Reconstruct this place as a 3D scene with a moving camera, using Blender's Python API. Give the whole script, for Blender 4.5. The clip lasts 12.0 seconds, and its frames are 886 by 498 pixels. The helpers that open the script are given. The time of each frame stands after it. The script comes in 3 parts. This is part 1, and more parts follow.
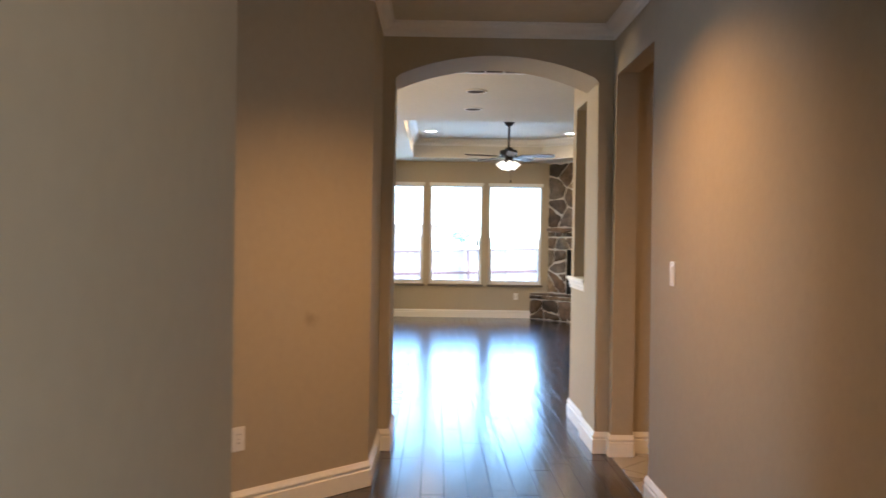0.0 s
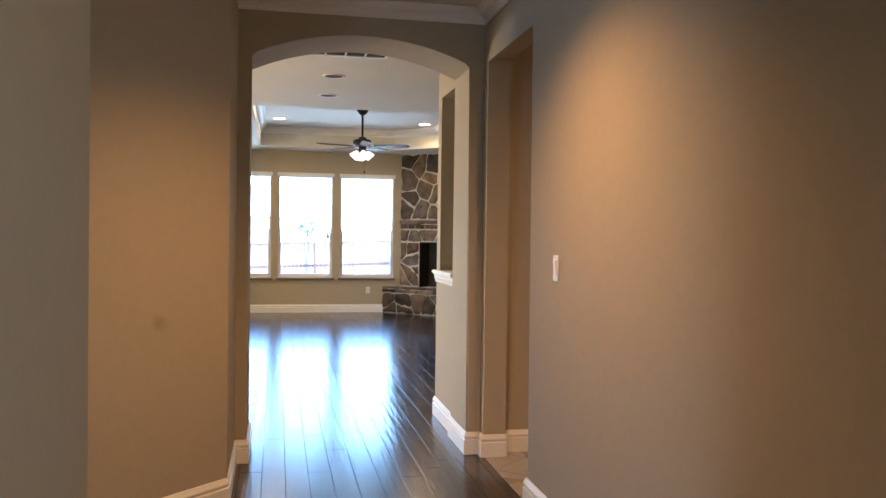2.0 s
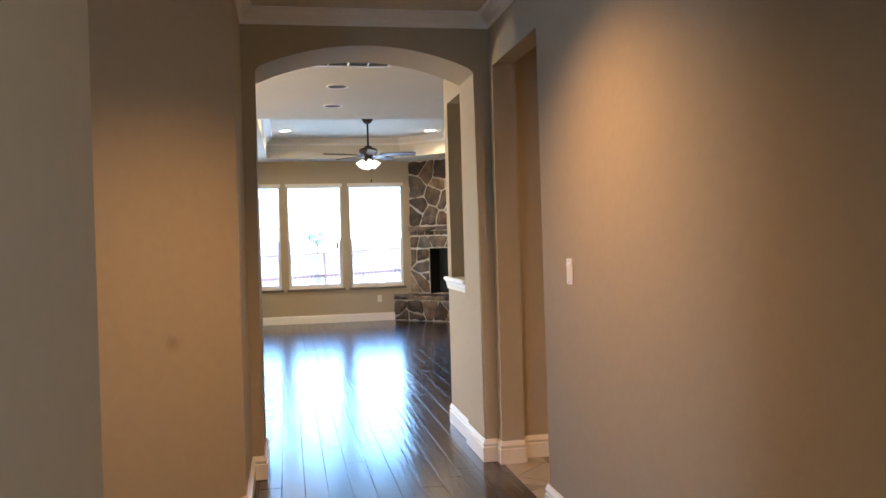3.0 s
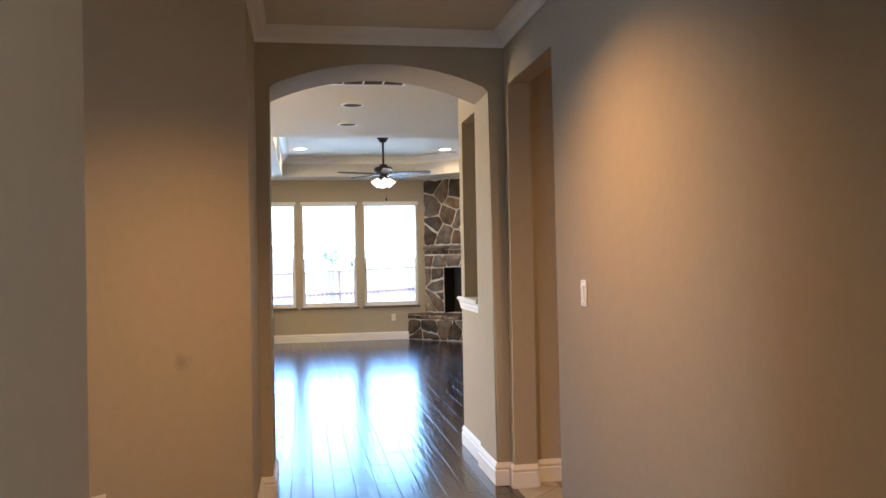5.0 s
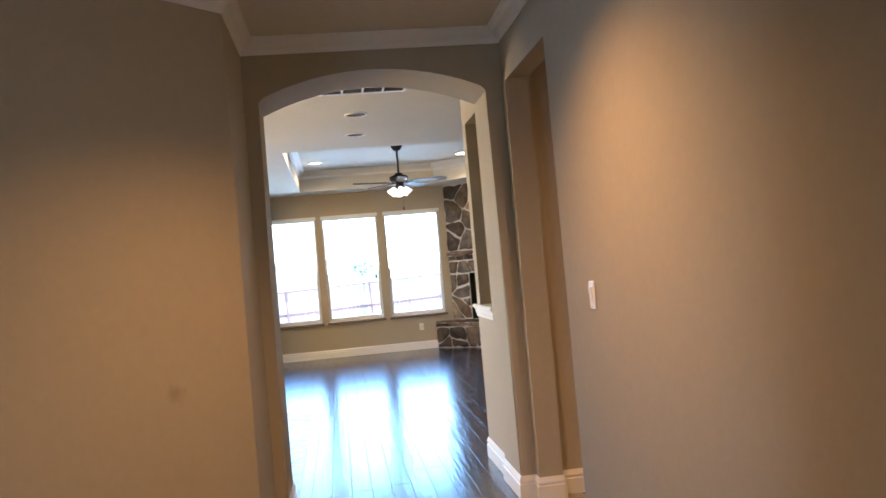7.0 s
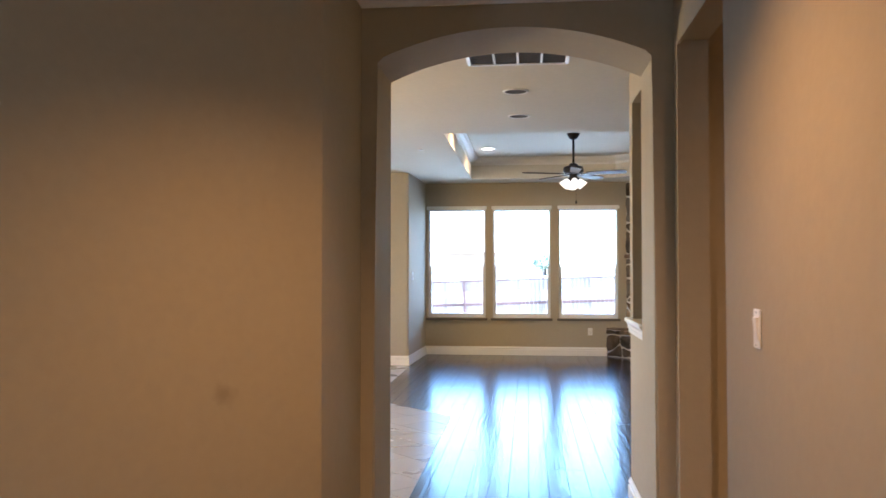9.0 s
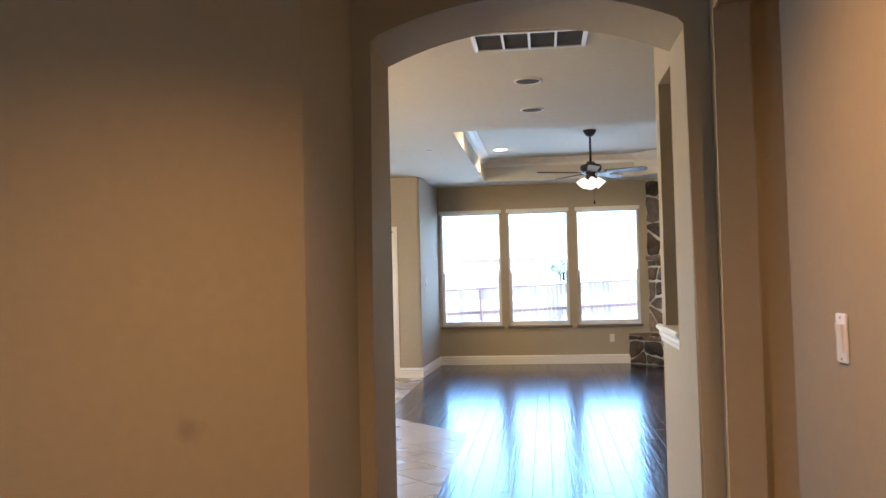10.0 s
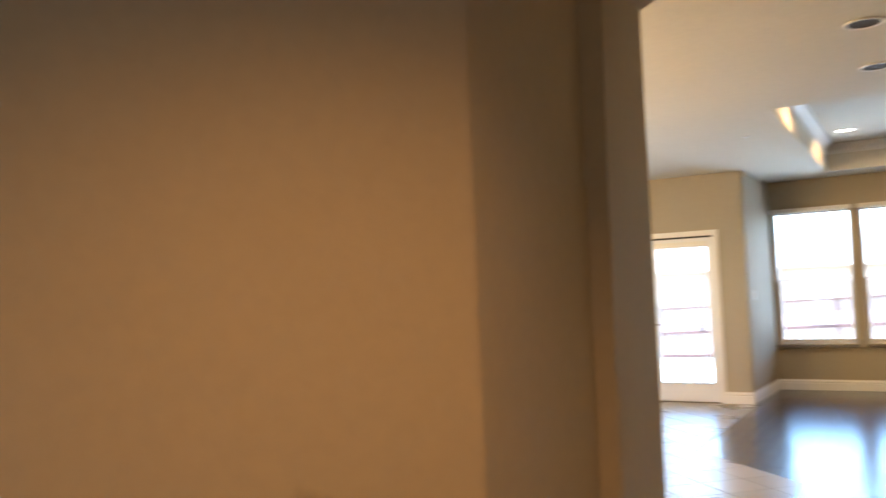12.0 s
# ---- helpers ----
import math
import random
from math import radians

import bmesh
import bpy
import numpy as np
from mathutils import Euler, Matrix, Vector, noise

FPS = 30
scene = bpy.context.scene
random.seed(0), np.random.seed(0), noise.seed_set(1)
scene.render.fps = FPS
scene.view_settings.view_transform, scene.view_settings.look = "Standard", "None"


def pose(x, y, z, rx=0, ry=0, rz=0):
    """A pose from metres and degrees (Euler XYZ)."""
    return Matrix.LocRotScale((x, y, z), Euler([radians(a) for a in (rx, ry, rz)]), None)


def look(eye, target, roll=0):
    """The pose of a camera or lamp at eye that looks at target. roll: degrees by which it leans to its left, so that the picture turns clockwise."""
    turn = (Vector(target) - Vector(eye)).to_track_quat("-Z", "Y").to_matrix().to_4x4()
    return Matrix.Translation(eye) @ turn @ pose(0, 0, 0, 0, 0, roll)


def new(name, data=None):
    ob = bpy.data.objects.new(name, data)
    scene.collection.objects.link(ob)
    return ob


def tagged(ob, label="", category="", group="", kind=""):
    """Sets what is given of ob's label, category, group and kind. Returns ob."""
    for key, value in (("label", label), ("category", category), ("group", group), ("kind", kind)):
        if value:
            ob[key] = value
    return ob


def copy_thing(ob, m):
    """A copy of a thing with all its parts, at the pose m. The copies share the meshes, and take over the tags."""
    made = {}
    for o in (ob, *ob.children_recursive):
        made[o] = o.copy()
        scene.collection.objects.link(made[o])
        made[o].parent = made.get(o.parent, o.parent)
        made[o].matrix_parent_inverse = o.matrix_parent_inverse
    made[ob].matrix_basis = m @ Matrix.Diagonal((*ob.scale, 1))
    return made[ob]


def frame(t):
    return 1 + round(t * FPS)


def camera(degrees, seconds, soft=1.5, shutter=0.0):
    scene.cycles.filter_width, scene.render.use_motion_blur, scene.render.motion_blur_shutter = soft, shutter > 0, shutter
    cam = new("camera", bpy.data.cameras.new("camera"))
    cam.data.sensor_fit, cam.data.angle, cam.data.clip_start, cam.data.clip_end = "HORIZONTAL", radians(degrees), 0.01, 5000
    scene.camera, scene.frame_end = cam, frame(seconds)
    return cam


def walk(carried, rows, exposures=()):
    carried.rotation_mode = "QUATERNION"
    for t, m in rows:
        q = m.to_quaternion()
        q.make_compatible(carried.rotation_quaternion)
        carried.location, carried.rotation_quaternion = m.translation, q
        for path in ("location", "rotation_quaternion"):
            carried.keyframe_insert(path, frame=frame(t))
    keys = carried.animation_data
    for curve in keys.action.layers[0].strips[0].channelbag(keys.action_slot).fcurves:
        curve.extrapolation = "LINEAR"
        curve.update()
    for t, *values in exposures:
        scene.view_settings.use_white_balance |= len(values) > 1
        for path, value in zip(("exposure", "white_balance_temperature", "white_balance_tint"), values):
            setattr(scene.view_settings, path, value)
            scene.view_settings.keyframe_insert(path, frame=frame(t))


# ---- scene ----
cam = camera(56.8, 12.0, shutter=0.5)
PATH = [
    (0, (-0.341, -4.401, 1.342), (-0.324, -2.401, 1.322), 0.9),
    (0.5, (-0.325, -4.228, 1.326), (-0.162, -2.234, 1.291), 2.3),
    (1, (-0.352, -4.143, 1.33), (-0.08, -2.163, 1.274), 1.0),
    (1.5, (-0.441, -4.096, 1.342), (-0.057, -2.133, 1.303), 0.3),
    (2, (-0.459, -4.076, 1.346), (-0.063, -2.115, 1.312), 0.8),
    (2.5, (-0.472, -4.055, 1.354), (-0.099, -2.09, 1.31), -0.9),
    (3, (-0.461, -4.042, 1.362), (-0.088, -2.077, 1.339), -1.6),
    (5, (-0.439, -3.998, 1.366), (-0.102, -2.027, 1.39), -1.1),
    (5.5, (-0.426, -3.981, 1.378), (-0.032, -2.021, 1.422), -1.5),
    (6, (-0.412, -3.981, 1.378), (0.031, -2.033, 1.456), -2.3),
    (6.5, (-0.337, -3.929, 1.377), (0.017, -1.961, 1.422), -3.8),
    (8.5, (0.018, -3.297, 1.375), (-0.028, -1.299, 1.428), -1.3),
    (9, (0.102, -3.052, 1.383), (-0.104, -1.063, 1.429), 0.0),
    (9.5, (0.094, -2.784, 1.372), (-0.146, -0.799, 1.431), -0.5),
    (10, (0.09, -2.565, 1.371), (-0.154, -0.581, 1.437), -1.4),
    (10.5, (0.159, -2.317, 1.373), (-0.184, -0.348, 1.452), -0.8),
    (11, (0.183, -2.074, 1.332), (-0.268, -0.128, 1.43), -0.8),
    (11.5, (0.171, -1.809, 1.353), (-0.464, 0.084, 1.466), -1.8),
    (12, (0.198, -1.61, 1.367), (-0.809, 0.114, 1.487), -2.2),
]
walk(cam, [(t, look(eye, target, roll)) for t, eye, target, roll in PATH], [(0, 4.1, 4850, 10), (6.5, 4.2, 4700, 10), (9.5, 3.93, 4800, 10), (11, 3.9, 4850, 10), (12, 4.05, 5350, 10)])

# ---- world, sun and exposure ----
world = bpy.data.worlds.new("sky")
scene.world = world
world.use_nodes = True
wn = world.node_tree.nodes
sky = wn.new("ShaderNodeTexSky")
sky.sky_type = "NISHITA"
sky.sun_disc = False
sky.sun_elevation = radians(42)
sky.sun_rotation = radians(98)
wn["Background"].inputs["Strength"].default_value = 0.15
world.node_tree.links.new(sky.outputs["Color"], wn["Background"].inputs["Color"])

sun = new("sun", bpy.data.lights.new("sun", "SUN"))
sun.data.energy, sun.data.angle, sun.data.color = 5.0, radians(0.5), (1.0, 0.98, 0.95)
sun.matrix_world = look((20, -3, 18), (0, 0, 0))


def area(name, place, aim, w, h, power, color):
    ob = new(name, bpy.data.lights.new(name, "AREA"))
    ob.data.shape, ob.data.size, ob.data.size_y, ob.data.energy, ob.data.color = "RECTANGLE", w, h, power, color
    ob.matrix_world = look(place, aim)
    return ob


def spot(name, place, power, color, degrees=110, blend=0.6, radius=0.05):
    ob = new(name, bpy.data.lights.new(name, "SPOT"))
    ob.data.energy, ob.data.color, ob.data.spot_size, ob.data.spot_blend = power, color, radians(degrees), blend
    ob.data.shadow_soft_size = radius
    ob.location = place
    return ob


DAY = (0.86, 0.93, 1.0)
# lamps standing in for daylight in the openings that the walk never looks at
# foyer lamp and its opening are added, to light the left foyer wall
area("foyer_fill_light", (0.79, -5.8, 1.35), (-0.7, -5.8, 1.35), 0.44, 1.0, 3.3, (1.0, 0.76, 0.50))
area("dining_window_light", (-5.49, -5.9, 1.4), (-0.6, -2.9, 1.3), 1.2, 1.5, 0.8, (1.0, 0.90, 0.80))
area("nook_window_light", (-3.9, 8.48, 1.4), (-1.5, 2.0, 1.2), 1.1, 1.7, 0.8, DAY)
# unseen kitchen opening, added with its lamp as cool fill
area("kitchen_cool_fill", (-5.48, 5.0, 1.6), (0, 5.0, 1.2), 2.0, 1.2, 0.8, DAY)
# recessed lamps that are lit
HLX, HLY = -0.04, -1.05
spot("hall_lamp", (HLX, HLY, 2.70), 14.6, (1.0, 0.45, 0.12), 130, 0.95, 0.05)
for lx, ly in ((-0.45, 8.38), (1.74, 8.38), (-0.45, 6.0), (1.74, 6.0)):
    spot("tray_lamp", (lx, ly, 3.025), 3.0, (1.0, 0.56, 0.20), 165, 0.6, 0.05)
# spot without a fitting, added to brighten the unseen part of the side room
spot("side_room_fill", (1.95, -1.4, 2.70), 6.0, (1.0, 0.47, 0.15), 164, 0.4, 0.06)
# bare point lights added out of view to warm the ceiling by the arch
for lx, ly in ((-3.2, 2.6), (-4.0, 3.8)):
    warm_fill = new("kitchen_warm_fill", bpy.data.lights.new("kitchen_warm_fill", "POINT"))
    warm_fill.data.energy, warm_fill.data.color, warm_fill.data.shadow_soft_size = 12.5, (1.0, 0.60, 0.20), 0.09
    warm_fill.location = (lx, ly, 2.0)



# ---- materials ----
def material(name, color, rough=0.6, metal=0.0, grain=0.08, scale=6.0, bump=0.0, bump_scale=200.0, per_piece=0.0, stretch=(1, 1, 1), coat=0.0, spec=0.5, smudge=None):
    """A principled surface with broad mottling, fine grain and relief, in metres."""
    m = bpy.data.materials.new(name)
    m.use_nodes = True
    nt = m.node_tree
    n, lk = nt.nodes, nt.links
    p = n["Principled BSDF"]
    p.inputs["Metallic"].default_value = metal
    p.inputs["Coat Weight"].default_value = coat
    p.inputs["Coat Roughness"].default_value = 0.14
    p.inputs["Specular IOR Level"].default_value = spec
    geo = n.new("ShaderNodeNewGeometry")
    mp = n.new("ShaderNodeMapping")
    mp.inputs["Scale"].default_value = stretch
    lk.new(geo.outputs["Position"], mp.inputs["Vector"])
    big, fine = n.new("ShaderNodeTexNoise"), n.new("ShaderNodeTexNoise")
    for tex, s in ((big, scale * 0.25), (fine, scale * 8)):
        tex.inputs["Scale"].default_value = s
        tex.inputs["Detail"].default_value = 4
        lk.new(mp.outputs["Vector"], tex.inputs["Vector"])
    mix = n.new("ShaderNodeMath")
    mix.operation = "MULTIPLY_ADD"
    mix.inputs[1].default_value = 0.5
    lk.new(fine.outputs["Fac"], mix.inputs[0])
    half = n.new("ShaderNodeMath")
    half.operation = "MULTIPLY"
    half.inputs[1].default_value = 0.5
    lk.new(big.outputs["Fac"], half.inputs[0])
    lk.new(half.outputs[0], mix.inputs[2])
    value = mix.outputs[0]
    if per_piece:
        info = n.new("ShaderNodeObjectInfo")
        add = n.new("ShaderNodeMath")
        add.operation = "MULTIPLY_ADD"
        add.inputs[1].default_value = per_piece
        lk.new(info.outputs["Random"], add.inputs[0])
        sub = n.new("ShaderNodeMath")
        sub.operation = "SUBTRACT"
        sub.inputs[1].default_value = per_piece / 2
        lk.new(value, sub.inputs[0])
        lk.new(sub.outputs[0], add.inputs[2])
        value = add.outputs[0]
    ramp = n.new("ShaderNodeValToRGB")
    k = grain * 2.5
    ramp.color_ramp.elements[0].position, ramp.color_ramp.elements[1].position = 0.2, 0.8
    ramp.color_ramp.elements[0].color = (*[c * (1 - k) for c in color], 1)
    ramp.color_ramp.elements[1].color = (*[min(1, c * (1 + k)) for c in color], 1)
    lk.new(value, ramp.inputs["Fac"])
    colour = ramp.outputs["Color"]
    if smudge:
        far = n.new("ShaderNodeVectorMath")
        far.operation = "DISTANCE"
        far.inputs[1].default_value = smudge[:3]
        lk.new(geo.outputs["Position"], far.inputs[0])
        warp = n.new("ShaderNodeMath")
        warp.operation = "MULTIPLY_ADD"
        warp.inputs[1].default_value = 0.05
        lk.new(fine.outputs["Fac"], warp.inputs[0])
        lk.new(far.outputs["Value"], warp.inputs[2])
        fade = n.new("ShaderNodeMapRange")
        fade.inputs["From Min"].default_value, fade.inputs["From Max"].default_value = 0.03, smudge[3] + 0.03
        fade.inputs["To Min"].default_value, fade.inputs["To Max"].default_value = 0.78, 1.0
        lk.new(warp.outputs[0], fade.inputs["Value"])
        dirt = n.new("ShaderNodeVectorMath")
        dirt.operation = "SCALE"
        lk.new(colour, dirt.inputs[0])
        lk.new(fade.outputs[0], dirt.inputs["Scale"])
        colour = dirt.outputs["Vector"]
    lk.new(colour, p.inputs["Base Color"])
    rr = n.new("ShaderNodeMapRange")
    rr.inputs["To Min"].default_value, rr.inputs["To Max"].default_value = max(0.02, rough - 0.06), min(1, rough + 0.06)
    lk.new(big.outputs["Fac"], rr.inputs["Value"])
    lk.new(rr.outputs[0], p.inputs["Roughness"])
    if bump:
        bt = n.new("ShaderNodeTexNoise")
        bt.inputs["Scale"].default_value = bump_scale
        bt.inputs["Detail"].default_value = 3
        lk.new(mp.outputs["Vector"], bt.inputs["Vector"])
        bp = n.new("ShaderNodeBump")
        bp.inputs["Strength"].default_value = bump
        bp.inputs["Distance"].default_value = 0.004
        lk.new(bt.outputs["Fac"], bp.inputs["Height"])
        lk.new(bp.outputs["Normal"], p.inputs["Normal"])
    return m


def glow(name, color, strength):
    m = bpy.data.materials.new(name)
    m.use_nodes = True
    p = m.node_tree.nodes["Principled BSDF"]
    p.inputs["Base Color"].default_value = (*color, 1)
    p.inputs["Emission Color"].default_value = (*color, 1)
    p.inputs["Emission Strength"].default_value = strength
    return m


def glass_material(name):
    """Thin clear glazing: straight through, with the gloss of its surface."""
    m = bpy.data.materials.new(name)
    m.use_nodes = True
    n, lk = m.node_tree.nodes, m.node_tree.links
    n.remove(n["Principled BSDF"])
    clear, gloss = n.new("ShaderNodeBsdfTransparent"), n.new("ShaderNodeBsdfGlossy")
    clear.inputs["Color"].default_value = (0.95, 0.975, 0.965, 1)
    gloss.inputs["Roughness"].default_value = 0.02
    fres, mix = n.new("ShaderNodeFresnel"), n.new("ShaderNodeMixShader")
    fres.inputs["IOR"].default_value = 1.45
    lk.new(fres.outputs["Fac"], mix.inputs["Fac"])
    lk.new(clear.outputs[0], mix.inputs[1])
    lk.new(gloss.outputs[0], mix.inputs[2])
    lk.new(mix.outputs[0], n["Material Output"].inputs["Surface"])
    return m


PAINT = material("wall_paint", (0.40, 0.346, 0.25), 0.75, grain=0.025, scale=3, bump=0.2, bump_scale=42)
SMUDGED = material("smudged_wall_paint", (0.40, 0.346, 0.25), 0.75, grain=0.025, scale=3, bump=0.2, bump_scale=42, smudge=(-0.975, -0.216, 0.93, 0.045))
CEILING = material("ceiling_paint", (0.635, 0.595, 0.495), 0.85, grain=0.03, scale=3, bump=0.4, bump_scale=70)
TRIM = material("white_trim_paint", (0.78, 0.76, 0.72), 0.4, grain=0.02, scale=5)
WOOD = material("dark_plank_wood", (0.020, 0.012, 0.010), 0.21, grain=0.28, scale=8, spec=0.66, bump=0.6, bump_scale=32, per_piece=0.5, stretch=(1, 0.07, 1), coat=0.25)
WOOD_FAR = material("dark_plank_wood_far", (0.020, 0.012, 0.010), 0.21, grain=0.3, scale=8, spec=0.66, bump=0.6, bump_scale=32, stretch=(1, 0.07, 1), coat=0.25)
JOINT = material("floor_joint", (0.006, 0.005, 0.004), 0.9)
TILE = material("beige_tile", (0.30, 0.275, 0.24), 0.28, grain=0.09, scale=5, bump=0.1, bump_scale=30, per_piece=0.25)
GROUT = material("grout", (0.22, 0.19, 0.16), 0.9)


def stone_material(name):
    """Field stone: each piece takes its own hue, with mottling at two sizes and a rough split face."""
    m = bpy.data.materials.new(name)
    m.use_nodes = True
    n, lk = m.node_tree.nodes, m.node_tree.links
    p = n["Principled BSDF"]
    p.inputs["Roughness"].default_value = 0.85
    p.inputs["Specular IOR Level"].default_value = 0.3
    info, geo = n.new("ShaderNodeObjectInfo"), n.new("ShaderNodeNewGeometry")
    hue = n.new("ShaderNodeValToRGB")
    ramp = hue.color_ramp
    ramp.interpolation = "LINEAR"
    ramp.elements[0].color, ramp.elements[1].color = (0.06, 0.046, 0.034, 1), (0.26, 0.20, 0.12, 1)
    for at, c in ((0.3, (0.10, 0.07, 0.043)), (0.5, (0.15, 0.128, 0.098)), (0.75, (0.15, 0.095, 0.052))):
        ramp.elements.new(at).color = (*c, 1)
    lk.new(info.outputs["Random"], hue.inputs["Fac"])
    grains = []
    for size, low, high in ((7.0, 0.5, 1.5), (45.0, 0.75, 1.25)):
        tex, rng_node = n.new("ShaderNodeTexNoise"), n.new("ShaderNodeMapRange")
        tex.inputs["Scale"].default_value, tex.inputs["Detail"].default_value = size, 5
        rng_node.inputs["From Min"].default_value, rng_node.inputs["From Max"].default_value = 0.3, 0.7
        rng_node.inputs["To Min"].default_value, rng_node.inputs["To Max"].default_value = low, high
        lk.new(geo.outputs["Position"], tex.inputs["Vector"])
        lk.new(tex.outputs["Fac"], rng_node.inputs["Value"])
        grains.append((tex, rng_node))
    both = n.new("ShaderNodeMath")
    both.operation = "MULTIPLY"
    lk.new(grains[0][1].outputs[0], both.inputs[0])
    lk.new(grains[1][1].outputs[0], both.inputs[1])
    tint = n.new("ShaderNodeVectorMath")
    tint.operation = "SCALE"
    lk.new(hue.outputs["Color"], tint.inputs[0])
    lk.new(both.outputs[0], tint.inputs["Scale"])
    lk.new(tint.outputs["Vector"], p.inputs["Base Color"])
    relief = n.new("ShaderNodeTexNoise")
    relief.inputs["Scale"].default_value, relief.inputs["Detail"].default_value = 16, 6
    lk.new(geo.outputs["Position"], relief.inputs["Vector"])
    bp = n.new("ShaderNodeBump")
    bp.inputs["Strength"].default_value, bp.inputs["Distance"].default_value = 0.9, 0.02
    lk.new(relief.outputs["Fac"], bp.inputs["Height"])
    lk.new(bp.outputs["Normal"], p.inputs["Normal"])
    return m


STONE = stone_material("field_stone")
MORTAR = material("pale_mortar", (0.56, 0.51, 0.43), 0.95, grain=0.08, scale=10, bump=0.6, bump_scale=60)
# dark colour stands for the sill's front edge against the light
SILL = material("backlit_sill_grey", (0.15, 0.13, 0.11), 0.25, grain=0.06, scale=8)
SOOT = material("firebox_metal", (0.006, 0.006, 0.006), 0.6)
BRONZE = material("dark_bronze", (0.014, 0.010, 0.008), 0.42, metal=0.25, spec=0.35)
BLADE = material("dark_blade_wood", (0.05, 0.032, 0.024), 0.5, spec=0.3, grain=0.15, scale=8)
RIM = material("white_lamp_trim", (0.76, 0.73, 0.68), 0.45, grain=0.03)
WHITE = material("white_plastic", (0.75, 0.73, 0.69), 0.35, grain=0.01)
VINYL = material("white_vinyl", (0.78, 0.79, 0.80), 0.4, grain=0.01)
GRILLE = material("dark_filter", (0.05, 0.042, 0.034), 0.9, grain=0.1)
BOUNCE_SLAB = material("pale_bounce_slab", (0.60, 0.60, 0.58), 0.85, grain=0.08, scale=4, bump=0.3, bump_scale=60)
GLASS = glass_material("window_glass")
SHADE = glow("lit_frosted_glass", (1.0, 0.78, 0.50), 0.11)
LENS = glow("lit_lamp_lens", (1.0, 0.85, 0.65), 1.0)
# for a flat disc, with the shade inside the recess put into its colour
DARK_RECESS = material("shaded_lamp_recess", (0.06, 0.048, 0.036), 0.7, spec=0.2)
BLACK = material("black_slot", (0.02, 0.02, 0.02), 0.6)
TASSEL = material("grey_plastic", (0.10, 0.10, 0.10), 0.6)
NICKEL = material("dark_nickel", (0.16, 0.14, 0.12), 0.35, metal=0.8)
RAIL = material("dark_fence_rail", (0.095, 0.047, 0.040), 0.9, grain=0.15, scale=4)
FENCE = material("cedar_fence", (0.27, 0.19, 0.165), 0.85, grain=0.15, scale=4, per_piece=0.4)
GRASS = material("pale_ground", (0.22, 0.23, 0.19), 0.9, grain=0.2, scale=3)
LEAF = material("leaves", (0.16, 0.20, 0.13), 0.7, grain=0.2, scale=6)
BARK = material("bark", (0.14, 0.10, 0.07), 0.9, grain=0.2)
BRICK = material("neighbour_brick", (0.36, 0.25, 0.19), 0.9, grain=0.12)
ROOF = material("roof_shingle", (0.20, 0.18, 0.17), 0.9, grain=0.12)


# ---- mesh tools ----
def part(name, bm, mat, parent=None, label=""):
    """Links a bmesh as one mesh object, under a parent where one is given."""
    bmesh.ops.recalc_face_normals(bm, faces=bm.faces[:])
    me = bpy.data.meshes.new(name)
    bm.to_mesh(me)
    bm.free()
    me.materials.append(mat)
    ob = new(name, me)
    if parent:
        ob.parent = parent
        ob.matrix_parent_inverse = parent.matrix_basis.inverted()
    if label:
        tagged(ob, label)
    return ob


def smooth(ob):
    for f in ob.data.polygons:
        f.use_smooth = True
    return ob


def thing(name, place, label, category, group=""):
    ob = new(name)
    ob.location = place
    ob.empty_display_size = 0.1
    return tagged(ob, label, category, group)


def setting(name, bm, mat, label, category, parent=None):
    return tagged(part(name, bm, mat, parent), label, category, "", "structure")


def box(x0, x1, y0, y1, z0, z1, bevel=0.0, bm=None):
    own = bmesh.new()
    vs = [own.verts.new((x, y, z)) for x in (x0, x1) for y in (y0, y1) for z in (z0, z1)]
    for q in ((0, 1, 3, 2), (4, 6, 7, 5), (0, 4, 5, 1), (2, 3, 7, 6), (0, 2, 6, 4), (1, 5, 7, 3)):
        own.faces.new([vs[i] for i in q])
    if bevel:
        bmesh.ops.bevel(own, geom=own.edges[:], offset=bevel, segments=2, affect="EDGES")
    if bm is None:
        return own
    join(bm, own)
    return bm


def join(bm, other):
    table = {}
    for v in other.verts:
        table[v] = bm.verts.new(v.co)
    for f in other.faces:
        bm.faces.new([table[v] for v in f.verts])
    other.free()
    return bm


def prism(outline, low, high, axis="z"):
    """An outline in the plane across the axis, drawn out from low to high: z takes (x, y), y takes (x, z), x takes (y, z)."""
    put = {"z": lambda a, b, c: (a, b, c), "y": lambda a, b, c: (a, c, b), "x": lambda a, b, c: (c, a, b)}[axis]
    bm = bmesh.new()
    a = [bm.verts.new(put(u, v, low)) for u, v in outline]
    b = [bm.verts.new(put(u, v, high)) for u, v in outline]
    bm.faces.new(a)
    bm.faces.new(b[::-1])
    for i in range(len(a)):
        j = (i + 1) % len(a)
        bm.faces.new((a[i], b[i], b[j], a[j]))
    return bm


def round_edges(bm, test, r, segments=4):
    es = [e for e in bm.edges if test((e.verts[0].co + e.verts[1].co) / 2, (e.verts[0].co - e.verts[1].co).normalized())]
    bmesh.ops.bevel(bm, geom=es, offset=r, segments=segments, affect="EDGES")
    return bm


